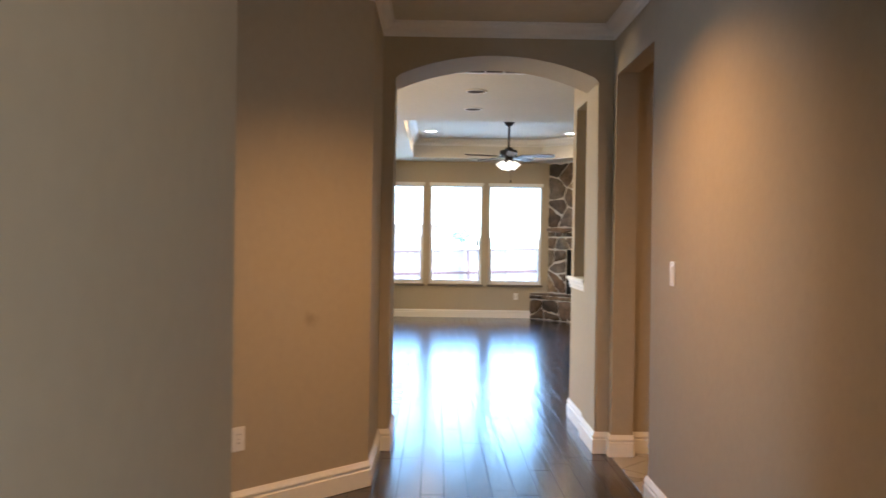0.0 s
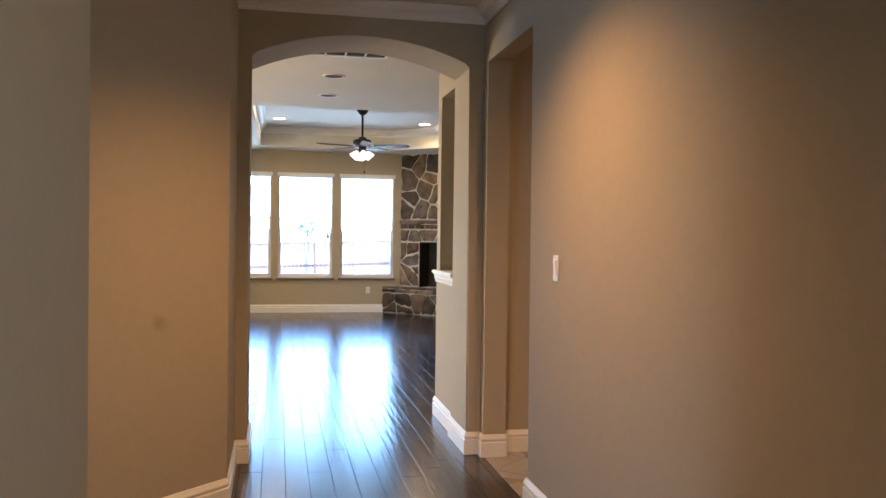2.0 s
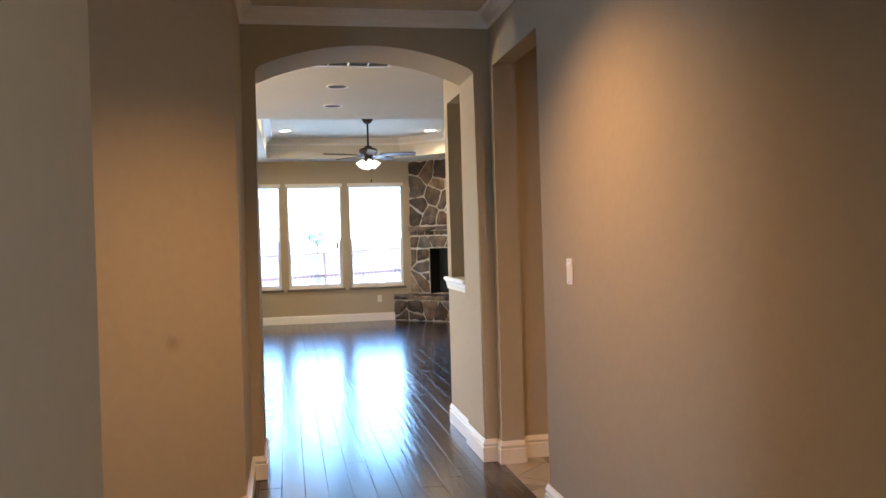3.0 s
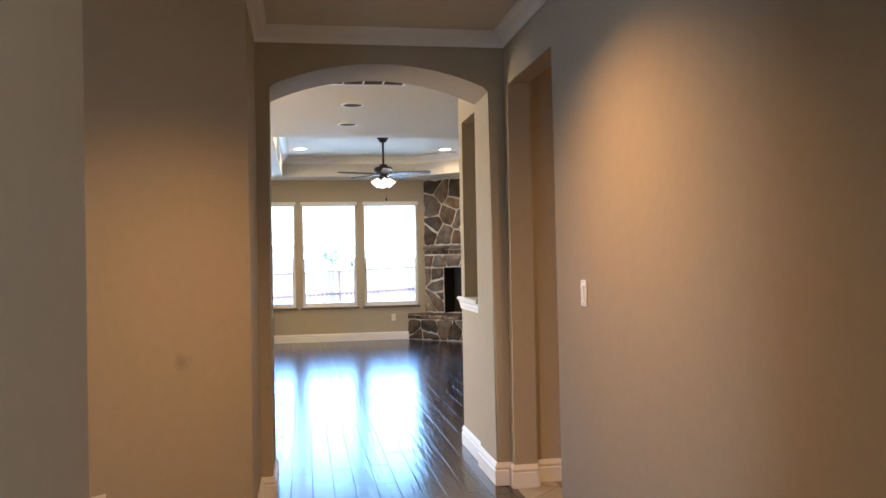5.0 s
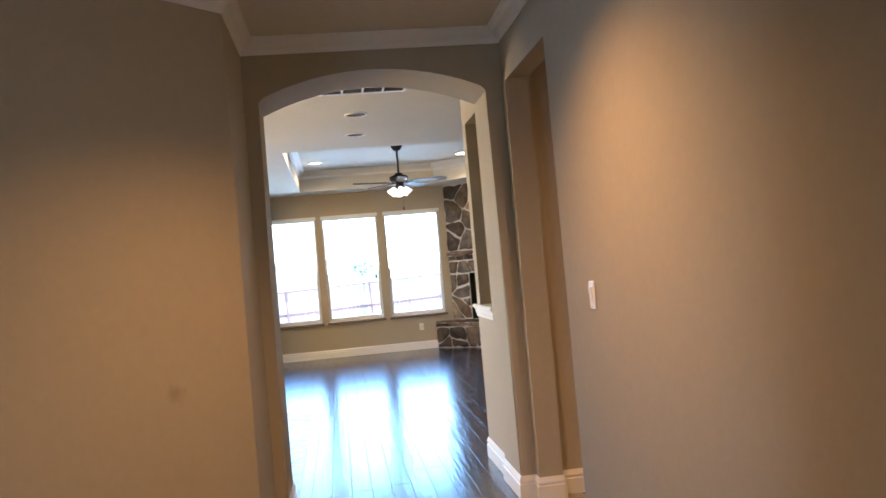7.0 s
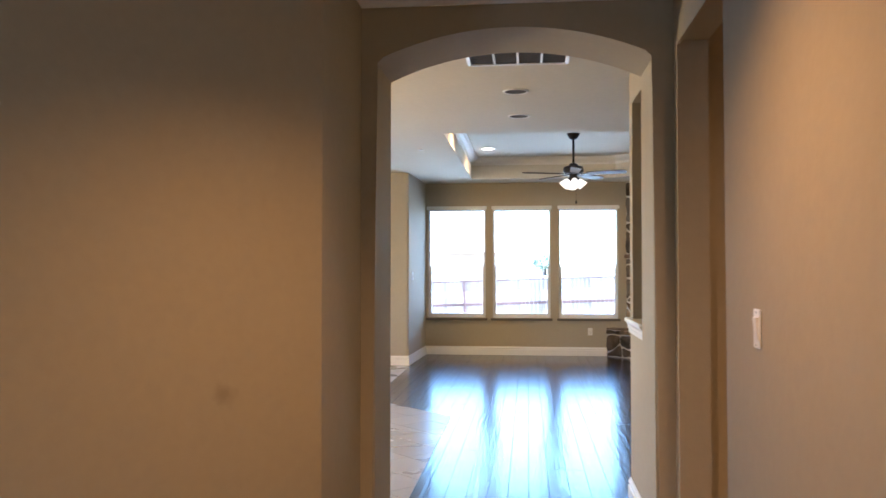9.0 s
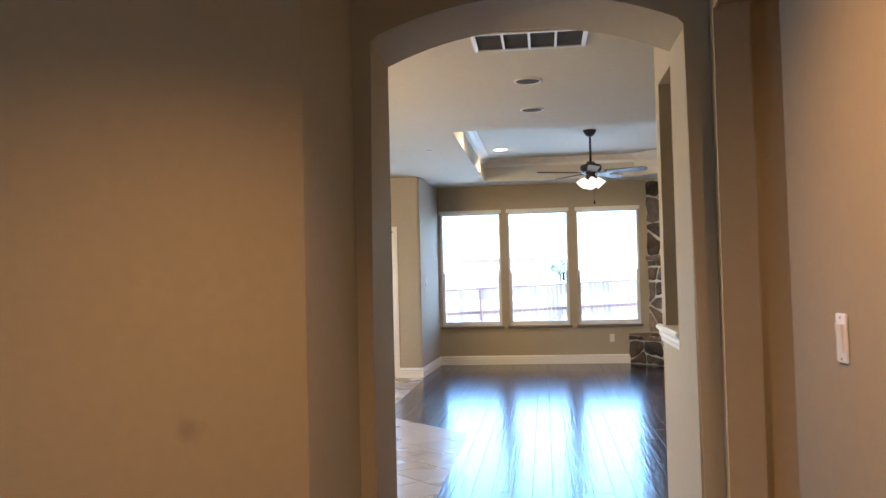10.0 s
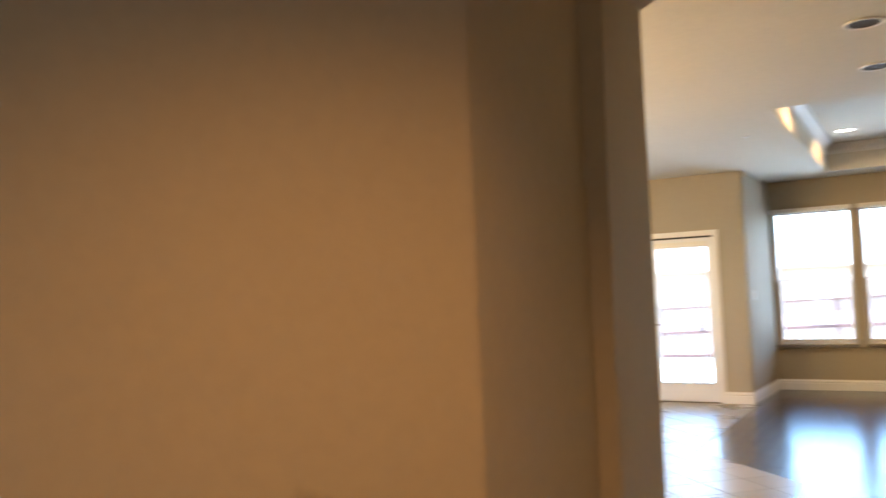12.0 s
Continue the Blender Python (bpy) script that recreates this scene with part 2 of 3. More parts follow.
def sweep(path, profile):
    """A moulding along a path of (x, y); the profile's (out, z) reaches out to the left of the way."""
    bm = bmesh.new()
    pts = [Vector(p) for p in path]
    rings = []
    for i, p in enumerate(pts):
        d0 = (p - pts[i - 1]).normalized() if i else (pts[1] - p).normalized()
        d1 = (pts[i + 1] - p).normalized() if i + 1 < len(pts) else d0
        n0, n1 = Vector((-d0.y, d0.x)), Vector((-d1.y, d1.x))
        n = (n0 + n1) / max(0.2, 1 + n0.dot(n1))
        rings.append([bm.verts.new((p.x + n.x * o, p.y + n.y * o, z)) for o, z in profile])
    k = len(profile)
    for a, b in zip(rings, rings[1:]):
        for i in range(k):
            bm.faces.new((a[i], b[i], b[(i + 1) % k], a[(i + 1) % k]))
    bm.faces.new(rings[0])
    bm.faces.new(rings[-1][::-1])
    return bm


def lathe(profile, segments=24, x=0.0, y=0.0):
    """A turned shape from (radius, z) pairs about an upright axis."""
    bm = bmesh.new()
    rings = []
    for r, z in profile:
        rings.append([bm.verts.new((x + r * math.cos(2 * math.pi * i / segments), y + r * math.sin(2 * math.pi * i / segments), z)) for i in range(segments)])
    for a, b in zip(rings, rings[1:]):
        for i in range(segments):
            j = (i + 1) % segments
            bm.faces.new((a[i], a[j], b[j], b[i]))
    bm.faces.new(rings[0][::-1])
    bm.faces.new(rings[-1])
    return bm


def turned(bm, m):
    bmesh.ops.transform(bm, matrix=m, verts=bm.verts[:])
    return bm


BASE = [(-0.004, 0.0), (0.016, 0.0), (0.017, 0.088), (0.009, 0.093), (0.009, 0.099), (0.0155, 0.104), (0.0155, 0.112), (0.010, 0.124), (0.005, 0.137), (-0.004, 0.137)]
CROWN = [(-0.004, 0.0), (0.008, 0.0), (0.012, 0.012), (0.014, 0.03), (0.03, 0.048), (0.055, 0.062), (0.072, 0.08), (0.076, 0.09), (0.088, 0.094), (0.09, 0.106), (-0.004, 0.106)]


def base(path):
    return setting("baseboard", sweep(path, BASE), TRIM, "white painted wooden baseboard with a moulded top edge", "baseboard")


def crown(path, top, k=1.0):
    return setting("trim", sweep(path, [(o * k, top + (z - 0.106) * k) for o, z in CROWN]), TRIM, "white crown moulding where wall meets ceiling", "crown moulding")


# ---- hall ----
H = 2.722          # hall ceiling
L = 2.735          # living-room ceiling
XR, XL = 0.777, -0.694
AF, AB = 0.815, 1.280   # front and back of the arched wall
AX0, AX1, SPRING, RISE = -0.628, 0.69, 2.378, 0.145
CY = 0.065         # corner of the slanting wall
OUX = -1.268
WALL = "tan painted plaster wall with a fine orange-peel texture"

# right wall of the hall with a cased opening, drawn as an outline in (y, z)
bm = prism([(-5.55, 0), (-0.158, 0), (-0.158, 2.415), (0.735, 2.415), (0.735, 0), (AF, 0), (AF, H + 0.1), (-5.55, H + 0.1)], XR, XR + 0.14, "x")
round_edges(bm, lambda c, d: -0.2 < c.y < 0.5 and 0.01 < c.z < 2.5 and c.x < 0.85, 0.016, 5)
# unseen opening left between these pieces for the added foyer lamp
box(XR, XR + 0.14, -7.0, -6.05, 0, H + 0.1, 0, bm)
box(XR, XR + 0.14, -6.05, -5.55, 0, 0.8, 0, bm)
box(XR, XR + 0.14, -6.05, -5.55, 1.9, H + 0.1, 0, bm)
setting("wall_hall_east", bm, PAINT, WALL + " with a doorway", "wall")

# arched wall
half = (AX1 - AX0) / 2
mid = (AX1 + AX0) / 2
R = (half * half + RISE * RISE) / (2 * RISE)
arc = []
for i in range(33):
    x = AX0 + 2 * half * i / 32
    arc.append((x, SPRING + RISE - R + math.sqrt(max(0, R * R - (x - mid) ** 2))))
bm = prism([(-5.5, 0), (AX0, 0), *arc, (AX1, 0), (XR + 0.14, 0), (XR + 0.14, H + 0.1), (-5.5, H + 0.1)], AF, AB, "y")
round_edges(bm, lambda c, d: AX0 - 0.01 < c.x < AX1 + 0.01 and 0.0 < c.z < 2.6 and abs(d.y) < 0.5 and c.y < 1.0, 0.014, 3)
setting("wall_arch", bm, PAINT, "tan plaster wall with a wide low-arched opening", "wall")

# left side of the hall: return beside the arch and the slanting wall
bm = prism([(XL, AF), (XL, CY), (-1.75, CY - 1.056), (-5.5, CY - 1.056), (-5.5, -0.85), (-1.81, -0.85), (-0.834, 0.125), (-0.833, AF)], 0, H + 0.1)
round_edges(bm, lambda c, d: abs(d.z) > 0.9 and abs(c.x - XL) < 0.02 and abs(c.y - CY) < 0.02, 0.004, 2)
setting("wall_hall_west", bm, SMUDGED, "tan plaster wall slanting away from the hall, slightly smudged", "wall")

bm = box(-0.838, -0.698, -7.0, -2.93, 0, H + 0.1)
round_edges(bm, lambda c, d: abs(d.z) > 0.9 and c.y > -3.0, 0.018)
setting("wall_foyer_west", bm, PAINT, "tan textured plaster wall ending in a rounded corner", "wall")

# walls that close the entrance and the room beside it
bm = box(-5.64, 0.917, -7.14, -7.0, 0, H + 0.1)
setting("wall_south", bm, PAINT, WALL, "wall")
bm = bmesh.new()
box(-5.64, -5.5, -7.0, -6.5, 0, H + 0.1, 0, bm)
box(-5.64, -5.5, -5.3, -0.99, 0, H + 0.1, 0, bm)
box(-5.64, -5.5, -6.5, -5.3, 0, 0.65, 0, bm)
box(-5.64, -5.5, -6.5, -5.3, 2.15, H + 0.1, 0, bm)
setting("wall_dining_west", bm, PAINT, WALL, "wall")
setting("ceiling_hall", box(-5.64, XR + 0.14, -7.14, AF, H, H + 0.14), CEILING, "tan painted plaster ceiling", "ceiling")

# room through the doorway in the hall's right wall
setting("wall_side_north", box(0.917, 2.7, 0.83, 0.97, 0, H + 0.1), PAINT, WALL, "wall")
setting("wall_side_east", box(2.7, 2.84, -2.4, 0.97, 0, H + 0.1), PAINT, WALL, "wall")
setting("wall_side_south", box(0.917, 2.7, -2.4, -2.26, 0, H + 0.1), PAINT, WALL, "wall")
setting("ceiling_side", box(0.917, 2.84, -2.4, 0.97, H, H + 0.14), CEILING, "tan painted plaster ceiling", "ceiling")

# ---- living room and kitchen ----
NX, NY = 0.712, 1.95
# wall beyond the arch with a recess in it
bm = bmesh.new()
box(NX, 1.2, AB, 1.34, 0, L, 0, bm)
box(NX, 1.2, 1.83, NY, 0, L, 0, bm)
box(NX, 1.2, 1.34, 1.83, 0, 1.045, 0, bm)
box(NX, 1.2, 1.34, 1.83, 2.35, L, 0, bm)
box(1.06, 1.2, 1.34, 1.83, 1.045, 2.35, 0, bm)
setting("wall_niche", bm, PAINT, "tan plaster wall with a tall shallow recess", "wall")
setting("wall_living_south", box(1.2, 2.99, 1.81, NY, 0, L), PAINT, WALL, "wall")
setting("wall_living_east", box(2.85, 2.99, NY, 10.0, 0, 3.2), PAINT, WALL, "wall")
bm = bmesh.new()
box(-5.64, -5.5, AB, 4.0, 0, L, 0, bm)
box(-5.64, -5.5, 6.0, 8.607, 0, L, 0, bm)
# above and below the opening added for the cool kitchen lamp
box(-5.64, -5.5, 4.0, 6.0, 0, 1.0, 0, bm)
box(-5.64, -5.5, 4.0, 6.0, 2.2, L, 0, bm)
setting("wall_kitchen_west", bm, PAINT, WALL, "wall")

WIN = [(-1.487, -0.568), (-0.452, 0.459), (0.588, 1.508)]
WZ0, WZ1 = 0.588, 2.315
bm = bmesh.new()
xs = [-1.68] + [v for w in WIN for v in w] + [2.99]
for i in range(0, len(xs), 2):
    box(xs[i], xs[i + 1], 10.0, 10.15, WZ0, WZ1, 0, bm)
box(-1.68, 2.99, 10.0, 10.15, 0, WZ0, 0, bm)
box(-1.68, 2.99, 10.0, 10.15, WZ1, 3.2, 0, bm)
setting("wall_north", bm, PAINT, "tan plaster wall with three tall windows side by side", "wall")
bm = prism([(-1.68, 8.467), (-1.585, 8.467), (-1.53, 10.0), (-1.68, 10.0)], 0, L)
round_edges(bm, lambda c, d: abs(d.z) > 0.9 and c.y < 8.5 and c.x > -1.62, 0.018)
setting("wall_nook_east", bm, PAINT, WALL, "wall")
DX0, DX1, DZ = -2.775, -1.955, 2.0
setting("wall_nook_north", prism([(DX0, 0), (DX0, DZ), (DX1, DZ), (DX1, 0), (-1.68, 0), (-1.68, L), (-3.3, L), (-3.3, 0)], 8.467, 8.607, "y"), PAINT, "tan plaster wall with a glazed door to the garden", "wall")

bm = bmesh.new()
box(-5.5, -4.5, 8.467, 8.607, 0, L, 0, bm)
box(-4.5, -3.3, 8.467, 8.607, 0, 0.5, 0, bm)
box(-4.5, -3.3, 8.467, 8.607, 2.3, L, 0, bm)
setting("wall_nook_west", bm, PAINT, "tan plaster wall with a window opening", "wall")

# ceiling with a raised tray
TX0, TX1, TY0, TY1, TZ = -0.742, 2.04, 5.13, 9.37, 3.05
TC = 0.63          # clipped corner beside the fireplace
bm = bmesh.new()
box(-5.64, TX0, AB, 10.0, L, 3.2, 0, bm)
box(TX1, 2.99, AB, 10.0, L, 3.2, 0, bm)
box(TX0, TX1, AB, TY0, L, 3.2, 0, bm)
box(TX0, TX1, TY1, 10.0, L, 3.2, 0, bm)
join(bm, prism([(TX1 - TC, TY1), (TX1, TY1 - TC), (TX1, TY1)], L, TZ))
box(TX0, TX1, TY0, TY1, TZ, 3.2, 0, bm)
setting("ceiling_living", bm, CEILING, "pale plaster ceiling with a raised rectangular tray", "ceiling")
crown([(TX0, TY0), (TX1, TY0), (TX1, TY1 - TC), (TX1 - TC, TY1), (TX0, TY1), (TX0, TY0)], TZ, 1.05)

# unseen slab with wide overhangs, added to keep direct sun out of the openings
setting("roof", box(-6.4, 3.8, -9.4, 10.7, 3.25, 3.4), ROOF, "unseen flat slab added over the house to block the sun", "roof")

# mouldings
crown([(XR, -7.0), (XR, AF), (XL, AF), (XL, CY), (-1.75, CY - 1.056), (-5.5, CY - 1.056)], H, 0.82)
crown([(-0.838, -2.93), (-0.698, -2.93), (-0.698, -7.0)], H, 0.82)
base([(XR, -7.0), (XR, -0.158), (XR + 0.14, -0.158)])
base([(0.917, 0.735), (XR, 0.735), (XR, AF), (AX1, AF), (AX1, AB), (NX, AB), (NX, NY), (0.9, NY)][::1])
base([(AX0 - 0.2, AB), (AX0, AB), (AX0, AF), (XL, AF), (XL, CY), (-1.75, CY - 1.056), (-5.5, CY - 1.056)])
base([(-0.838, -2.93), (-0.698, -2.93), (-0.698, -7.0)])
base([(2.7, 0.83), (0.917, 0.83), (0.917, 0.735)])
base([(1.33, 10.0), (-1.53, 10.0), (-1.585, 8.467), (DX1 + 0.06, 8.467)])
base([(DX0 - 0.06, 8.467), (-5.5, 8.467)])


# ---- floors ----
setting("floor", box(-5.64, 2.99, -7.14, 10.15, -0.12, -0.012), JOINT, "dark subfloor under the planks and tiles", "floor")
ground = setting("ground", box(-300, 300, -300, 400, -1.0, -0.9), GRASS, "pale sunlit concrete and gravel ground", "ground")

# raised pale slab added to throw sunlight up onto the tray ceiling
setting("patio", box(-7.0, 5.0, 10.16, 15.5, -0.95, -0.2, 0.01), BOUNCE_SLAB, "pale sunlit slab added behind the house for bounce light", "patio")

# ---- windows ----
def window(name, x0, x1, tassel):
    w = thing(name, ((x0 + x1) / 2, 10.0, WZ0), "tall white vinyl single-hung window in the tan wall", "window")
    w["kind"] = "structure"
    y0, y1 = 10.06, 10.12
    f = 0.024
    zm = 1.43
    part("window_frame", box(x0, x0 + f, y0, y1, WZ0, WZ1, 0.004), VINYL, w)
    part("window_frame", box(x1 - f, x1, y0, y1, WZ0, WZ1, 0.004), VINYL, w)
    part("window_frame", box(x0 + f, x1 - f, y0, y1, WZ1 - f, WZ1, 0.004), VINYL, w)
    part("window_frame", box(x0 + f, x1 - f, y0, y1, WZ0, WZ0 + f, 0.004), VINYL, w)
    s = 0.022
    sash = part("lower_sash", box(x0 + f, x1 - f, y0 - 0.004, y1 - 0.03, zm - 0.007, zm + 0.002, 0.001), VINYL, w)
    part("stile", box(x0 + f, x0 + f + s, y0 - 0.004, y1 - 0.03, WZ0 + f, zm - s, 0.003), VINYL, sash)
    part("stile", box(x1 - f - s, x1 - f, y0 - 0.004, y1 - 0.03, WZ0 + f, zm - s, 0.003), VINYL, sash)
    part("rail", box(x0 + f + s, x1 - f - s, y0 - 0.004, y1 - 0.03, WZ0 + f, WZ0 + f + 0.04, 0.003), VINYL, sash)
    for z0, z1, yy in ((WZ0 + f + 0.04, zm - s, y0 + 0.012), (zm + 0.01, WZ1 - f, y0 + 0.035)):
        g = part("pane", box(x0 + f, x1 - f, yy, yy + 0.005, z0, z1), GLASS, w, "clear glass pane")
        g.visible_shadow = False
    part("window_sill", box(x0 - 0.03, x1 + 0.03, 9.955, 10.06, WZ0 - 0.038, WZ0 - 0.003, 0.004), SILL, w, "polished sill, coloured dark for its backlit front")
    if tassel:
        part("blind_cord", box(x1 - 0.083, x1 - 0.080, 9.968, 9.971, 1.37, WZ1), WHITE, w)
        smooth(part("cord_tassel", lathe([(0.006, 1.375), (0.016, 1.36), (0.022, 1.28), (0.024, 1.262)], 12, x1 - 0.0815, 9.9695), TASSEL, w, "grey cord tassel"))
    part("blind_headrail", box(x0 - 0.02, x1 + 0.02, 9.95, 9.998, WZ1 - 0.005, WZ1 + 0.05, 0.006), WHITE, w, "white blind headrail, blind fully raised")


for i, (x0, x1) in enumerate(WIN):
    window("window_%d" % (i + 1), x0, x1, i == 1)

# ---- recessed lamps, vent and small fittings ----
def recessed_lamp(lit, group, label):
    c = thing("recessed_light", (0, 0, 0), label, "recessed light", group)
    ring = [(0.088, -0.003), (0.097, -0.003), (0.100, 0.0), (0.100, 0.006), (0.076, 0.006)]
    bm = bmesh.new()
    seg = 32
    rings = [[bm.verts.new((r * math.cos(2 * math.pi * i / seg), r * math.sin(2 * math.pi * i / seg), z)) for i in range(seg)] for r, z in ring]
    rings.append(rings[0])
    for a, b in zip(rings, rings[1:]):
        for i in range(seg):
            bm.faces.new((a[i], a[(i + 1) % seg], b[(i + 1) % seg], b[i]))
    part("trim_ring", bm, RIM, c)
    part("lens", lathe([(0.087, 0.002), (0.087, 0.004), (0.03, 0.0055)], 32), LENS if lit else DARK_RECESS, c, "glowing lens" if lit else "flat disc coloured dark as the shaded recess")
    return c


can = recessed_lamp(False, "unlit ceiling lights", "round white-rimmed recessed ceiling light, switched off")
can.location = (0.012, 3.21, L - 0.007)
copy_thing(can, pose(0.027, 4.236, L - 0.007))
lit = recessed_lamp(True, "lit ceiling lights", "round white-rimmed recessed ceiling light, switched on")
lit.location = (-0.45, 8.38, TZ - 0.007)
for p in ((1.74, 8.38, TZ), (-0.45, 6.0, TZ), (1.74, 6.0, TZ), (HLX, HLY, H)):
    copy_thing(lit, pose(p[0], p[1], p[2] - 0.007))

vent = thing("ceiling_vent", (0.04, 2.19, L), "white-framed return air vent with four dark filter panels", "air vent")
vx0, vx1, vy0, vy1 = -0.292, 0.372, 2.005, 2.37
bw = 0.026
part("frame", box(vx0, vx1, vy0, vy0 + bw, L - 0.012, L - 0.001, 0.003), WHITE, vent)
part("frame", box(vx0, vx1, vy1 - bw, vy1, L - 0.012, L - 0.001, 0.003), WHITE, vent)
part("frame", box(vx0, vx0 + bw, vy0 + bw, vy1 - bw, L - 0.012, L - 0.001, 0.003), WHITE, vent)
part("frame", box(vx1 - bw, vx1, vy0 + bw, vy1 - bw, L - 0.012, L - 0.001, 0.003), WHITE, vent)
step = (vx1 - vx0 - 2 * bw) / 4
for i in range(4):
    a = vx0 + bw + i * step
    filt = part("filter_panel", box(a, a + step, vy0 + bw, vy1 - bw, L - 0.004, L - 0.001), GRILLE, vent, "dark pleated filter")
    for j in range(6):
        yy = vy0 + bw + (vy1 - vy0 - 2 * bw) * (j + 0.5) / 6
        part("louvre", box(a, a + step, yy - 0.003, yy + 0.003, L - 0.0055, L - 0.0042), GRILLE, filt)
    if i:
        part("divider", box(a - 0.0075, a + 0.0075, vy0 + bw, vy1 - bw, L - 0.011, L - 0.004, 0.002), WHITE, vent)

# small round ceiling fitting of no certain use
fitting = thing("smoke_detector", (-1.116, 6.187, L), "small round white fitting on the ceiling", "smoke detector")
smooth(part("body", lathe([(0.028, L - 0.001), (0.028, L - 0.008), (0.02, L - 0.012), (0.008, L - 0.013)], 20, -1.116, 6.187), WHITE, fitting))


def plate_thing(name, label, category, m, sockets):
    """A wall plate in its own plane: x along the wall, y out of it, z up."""
    t = thing(name, (0, 0, 0), label, category)
    part("plate", box(-0.035, 0.035, 0.0005, 0.006, -0.058, 0.058, 0.003), WHITE, t)
    if sockets:
        for z in (-0.02, 0.02):
            s = part("socket", box(-0.017, 0.017, 0.006, 0.0085, z - 0.014, z + 0.014, 0.002), WHITE, t)
            for x in (-0.006, 0.006):
                part("slot", box(x - 0.0012, x + 0.0012, 0.0083, 0.0088, z - 0.003, z + 0.006), BLACK, s)
        part("screw", turned(lathe([(0.003, 0), (0.003, 0.001)], 8), pose(0, 0.0065, 0, -90)), NICKEL, t)
    else:
        rocker = prism([(0.006, -0.033), (0.0085, -0.033), (0.0135, 0.033), (0.006, 0.033)], -0.0165, 0.0165, "x")
        part("rocker", rocker, WHITE, t)
        for z in (-0.048, 0.048):
            part("screw", turned(lathe([(0.003, 0), (0.003, 0.001)], 8), pose(0, 0.0065, z, -90)), NICKEL, t)
    t.matrix_basis = m
    return t


plate_thing("light_switch", "white rocker light switch on the tan hall wall", "light switch", pose(XR, -0.553, 1.204, 0, 0, 90), False)
plate_thing("light_switch", "white light switch on the pale nook wall", "light switch", pose(-1.573, 8.80, 1.264, 0, 0, -92.06), False)
plate_thing("wall_outlet", "white double outlet low on the slanting tan wall", "outlet", pose(OUX, OUX - XL + CY, 0.385, 0, 0, -135), True)
plate_thing("wall_outlet", "white double outlet under the tall windows", "outlet", pose(1.073, 10.0, 0.382, 0, 0, 180), True)

# sill of the recess beyond the arch
ledge = thing("niche_sill", (NX, 1.6, 1.05), "white moulded wooden sill capping the half wall", "sill")
part("cap", box(NX - 0.035, 1.058, AB + 0.004, 1.828, 1.062, 1.087, 0.006), TRIM, ledge)
part("cap_end", box(NX - 0.035, NX - 0.002, 1.830, NY + 0.02, 1.062, 1.087, 0.006), TRIM, ledge)
part("apron", sweep([(NX, AB + 0.004), (NX, NY)], [(0.001, 1.0), (0.01, 1.0), (0.012, 1.02), (0.018, 1.03), (0.018, 1.045), (0.026, 1.061), (0.001, 1.061)]), TRIM, ledge)

# ---- ceiling fan ----
FX, FY = 0.667, 7.2
fan = thing("ceiling_fan", (FX, FY, TZ), "dark bronze five-blade ceiling fan with lit frosted shades", "ceiling fan")
smooth(part("canopy", lathe([(0.03, TZ - 0.075), (0.05, TZ - 0.06), (0.07, TZ - 0.03), (0.082, TZ - 0.002)], 24, FX, FY), BRONZE, fan))
smooth(part("downrod", lathe([(0.014, 2.66), (0.014, TZ - 0.06)], 12, FX, FY), BRONZE, fan))
smooth(part("motor", lathe([(0.04, 2.545), (0.10, 2.55), (0.125, 2.575), (0.13, 2.61), (0.115, 2.635), (0.06, 2.65), (0.045, 2.675), (0.02, 2.68)], 28, FX, FY), BRONZE, fan))
smooth(part("switch_housing", lathe([(0.03, 2.45), (0.05, 2.46), (0.058, 2.49), (0.05, 2.53), (0.07, 2.546)], 24, FX, FY), BRONZE, fan))
for k in range(5):
    ang = 54 + 72 * k
    m = pose(FX, FY, 2.548, 0, 0, ang)
    bm = box(0.09, 0.20, -0.02, 0.02, -0.008, 0.0, 0.003)
    arm = part("blade_arm", turned(bm, m), BRONZE, fan)
    out = []
    for i in range(13):
        a = -math.pi / 2 + math.pi * i / 12
        out.append((0.60 + 0.06 * math.cos(a), 0.066 * math.sin(a)))
    bm = prism([(0.17, 0.052), (0.17, -0.052), *out], -0.004, 0.004)
    part("blade", turned(bm, m @ pose(0, 0, 0, -12)), BLADE, fan, "brown wooden fan blade")
for k in range(4):
    ang = -84 + 90 * k
    m = pose(FX, FY, 2.475, 0, 0, ang) @ pose(0.055, 0, 0, 0, 138, 0)
    sm = smooth(part("lamp_shade", turned(lathe([(0.020, 0.0), (0.032, 0.012), (0.046, 0.04), (0.054, 0.075), (0.066, 0.105), (0.060, 0.104), (0.03, 0.06)], 20), m), SHADE, fan, "glowing frosted tulip glass shade"))
    part("holder", turned(lathe([(0.016, -0.03), (0.024, -0.01), (0.026, 0.012)], 14), m), BRONZE, sm)
part("pull_chain", lathe([(0.0018, 2.215), (0.0018, 2.45)], 6, FX + 0.03, FY - 0.03), NICKEL, fan)
smooth(part("chain_pull", lathe([(0.003, 2.17), (0.010, 2.18), (0.011, 2.20), (0.004, 2.218)], 10, FX + 0.03, FY - 0.03), BRONZE, fan))

# ---- garden door ----
door = thing("door_1", ((DX0 + DX1) / 2, 8.5, 0), "closed white glazed garden door with an open slatted blind", "door")
door["kind"] = "structure"
c0, c1 = DX0 - 0.062, DX1 + 0.062
part("casing", box(c0, DX0, 8.449, 8.466, 0, DZ + 0.062, 0.004), TRIM, door)
part("casing", box(DX1, c1, 8.449, 8.466, 0, DZ + 0.062, 0.004), TRIM, door)
part("casing", box(DX0, DX1, 8.449, 8.466, DZ, DZ + 0.062, 0.004), TRIM, door)
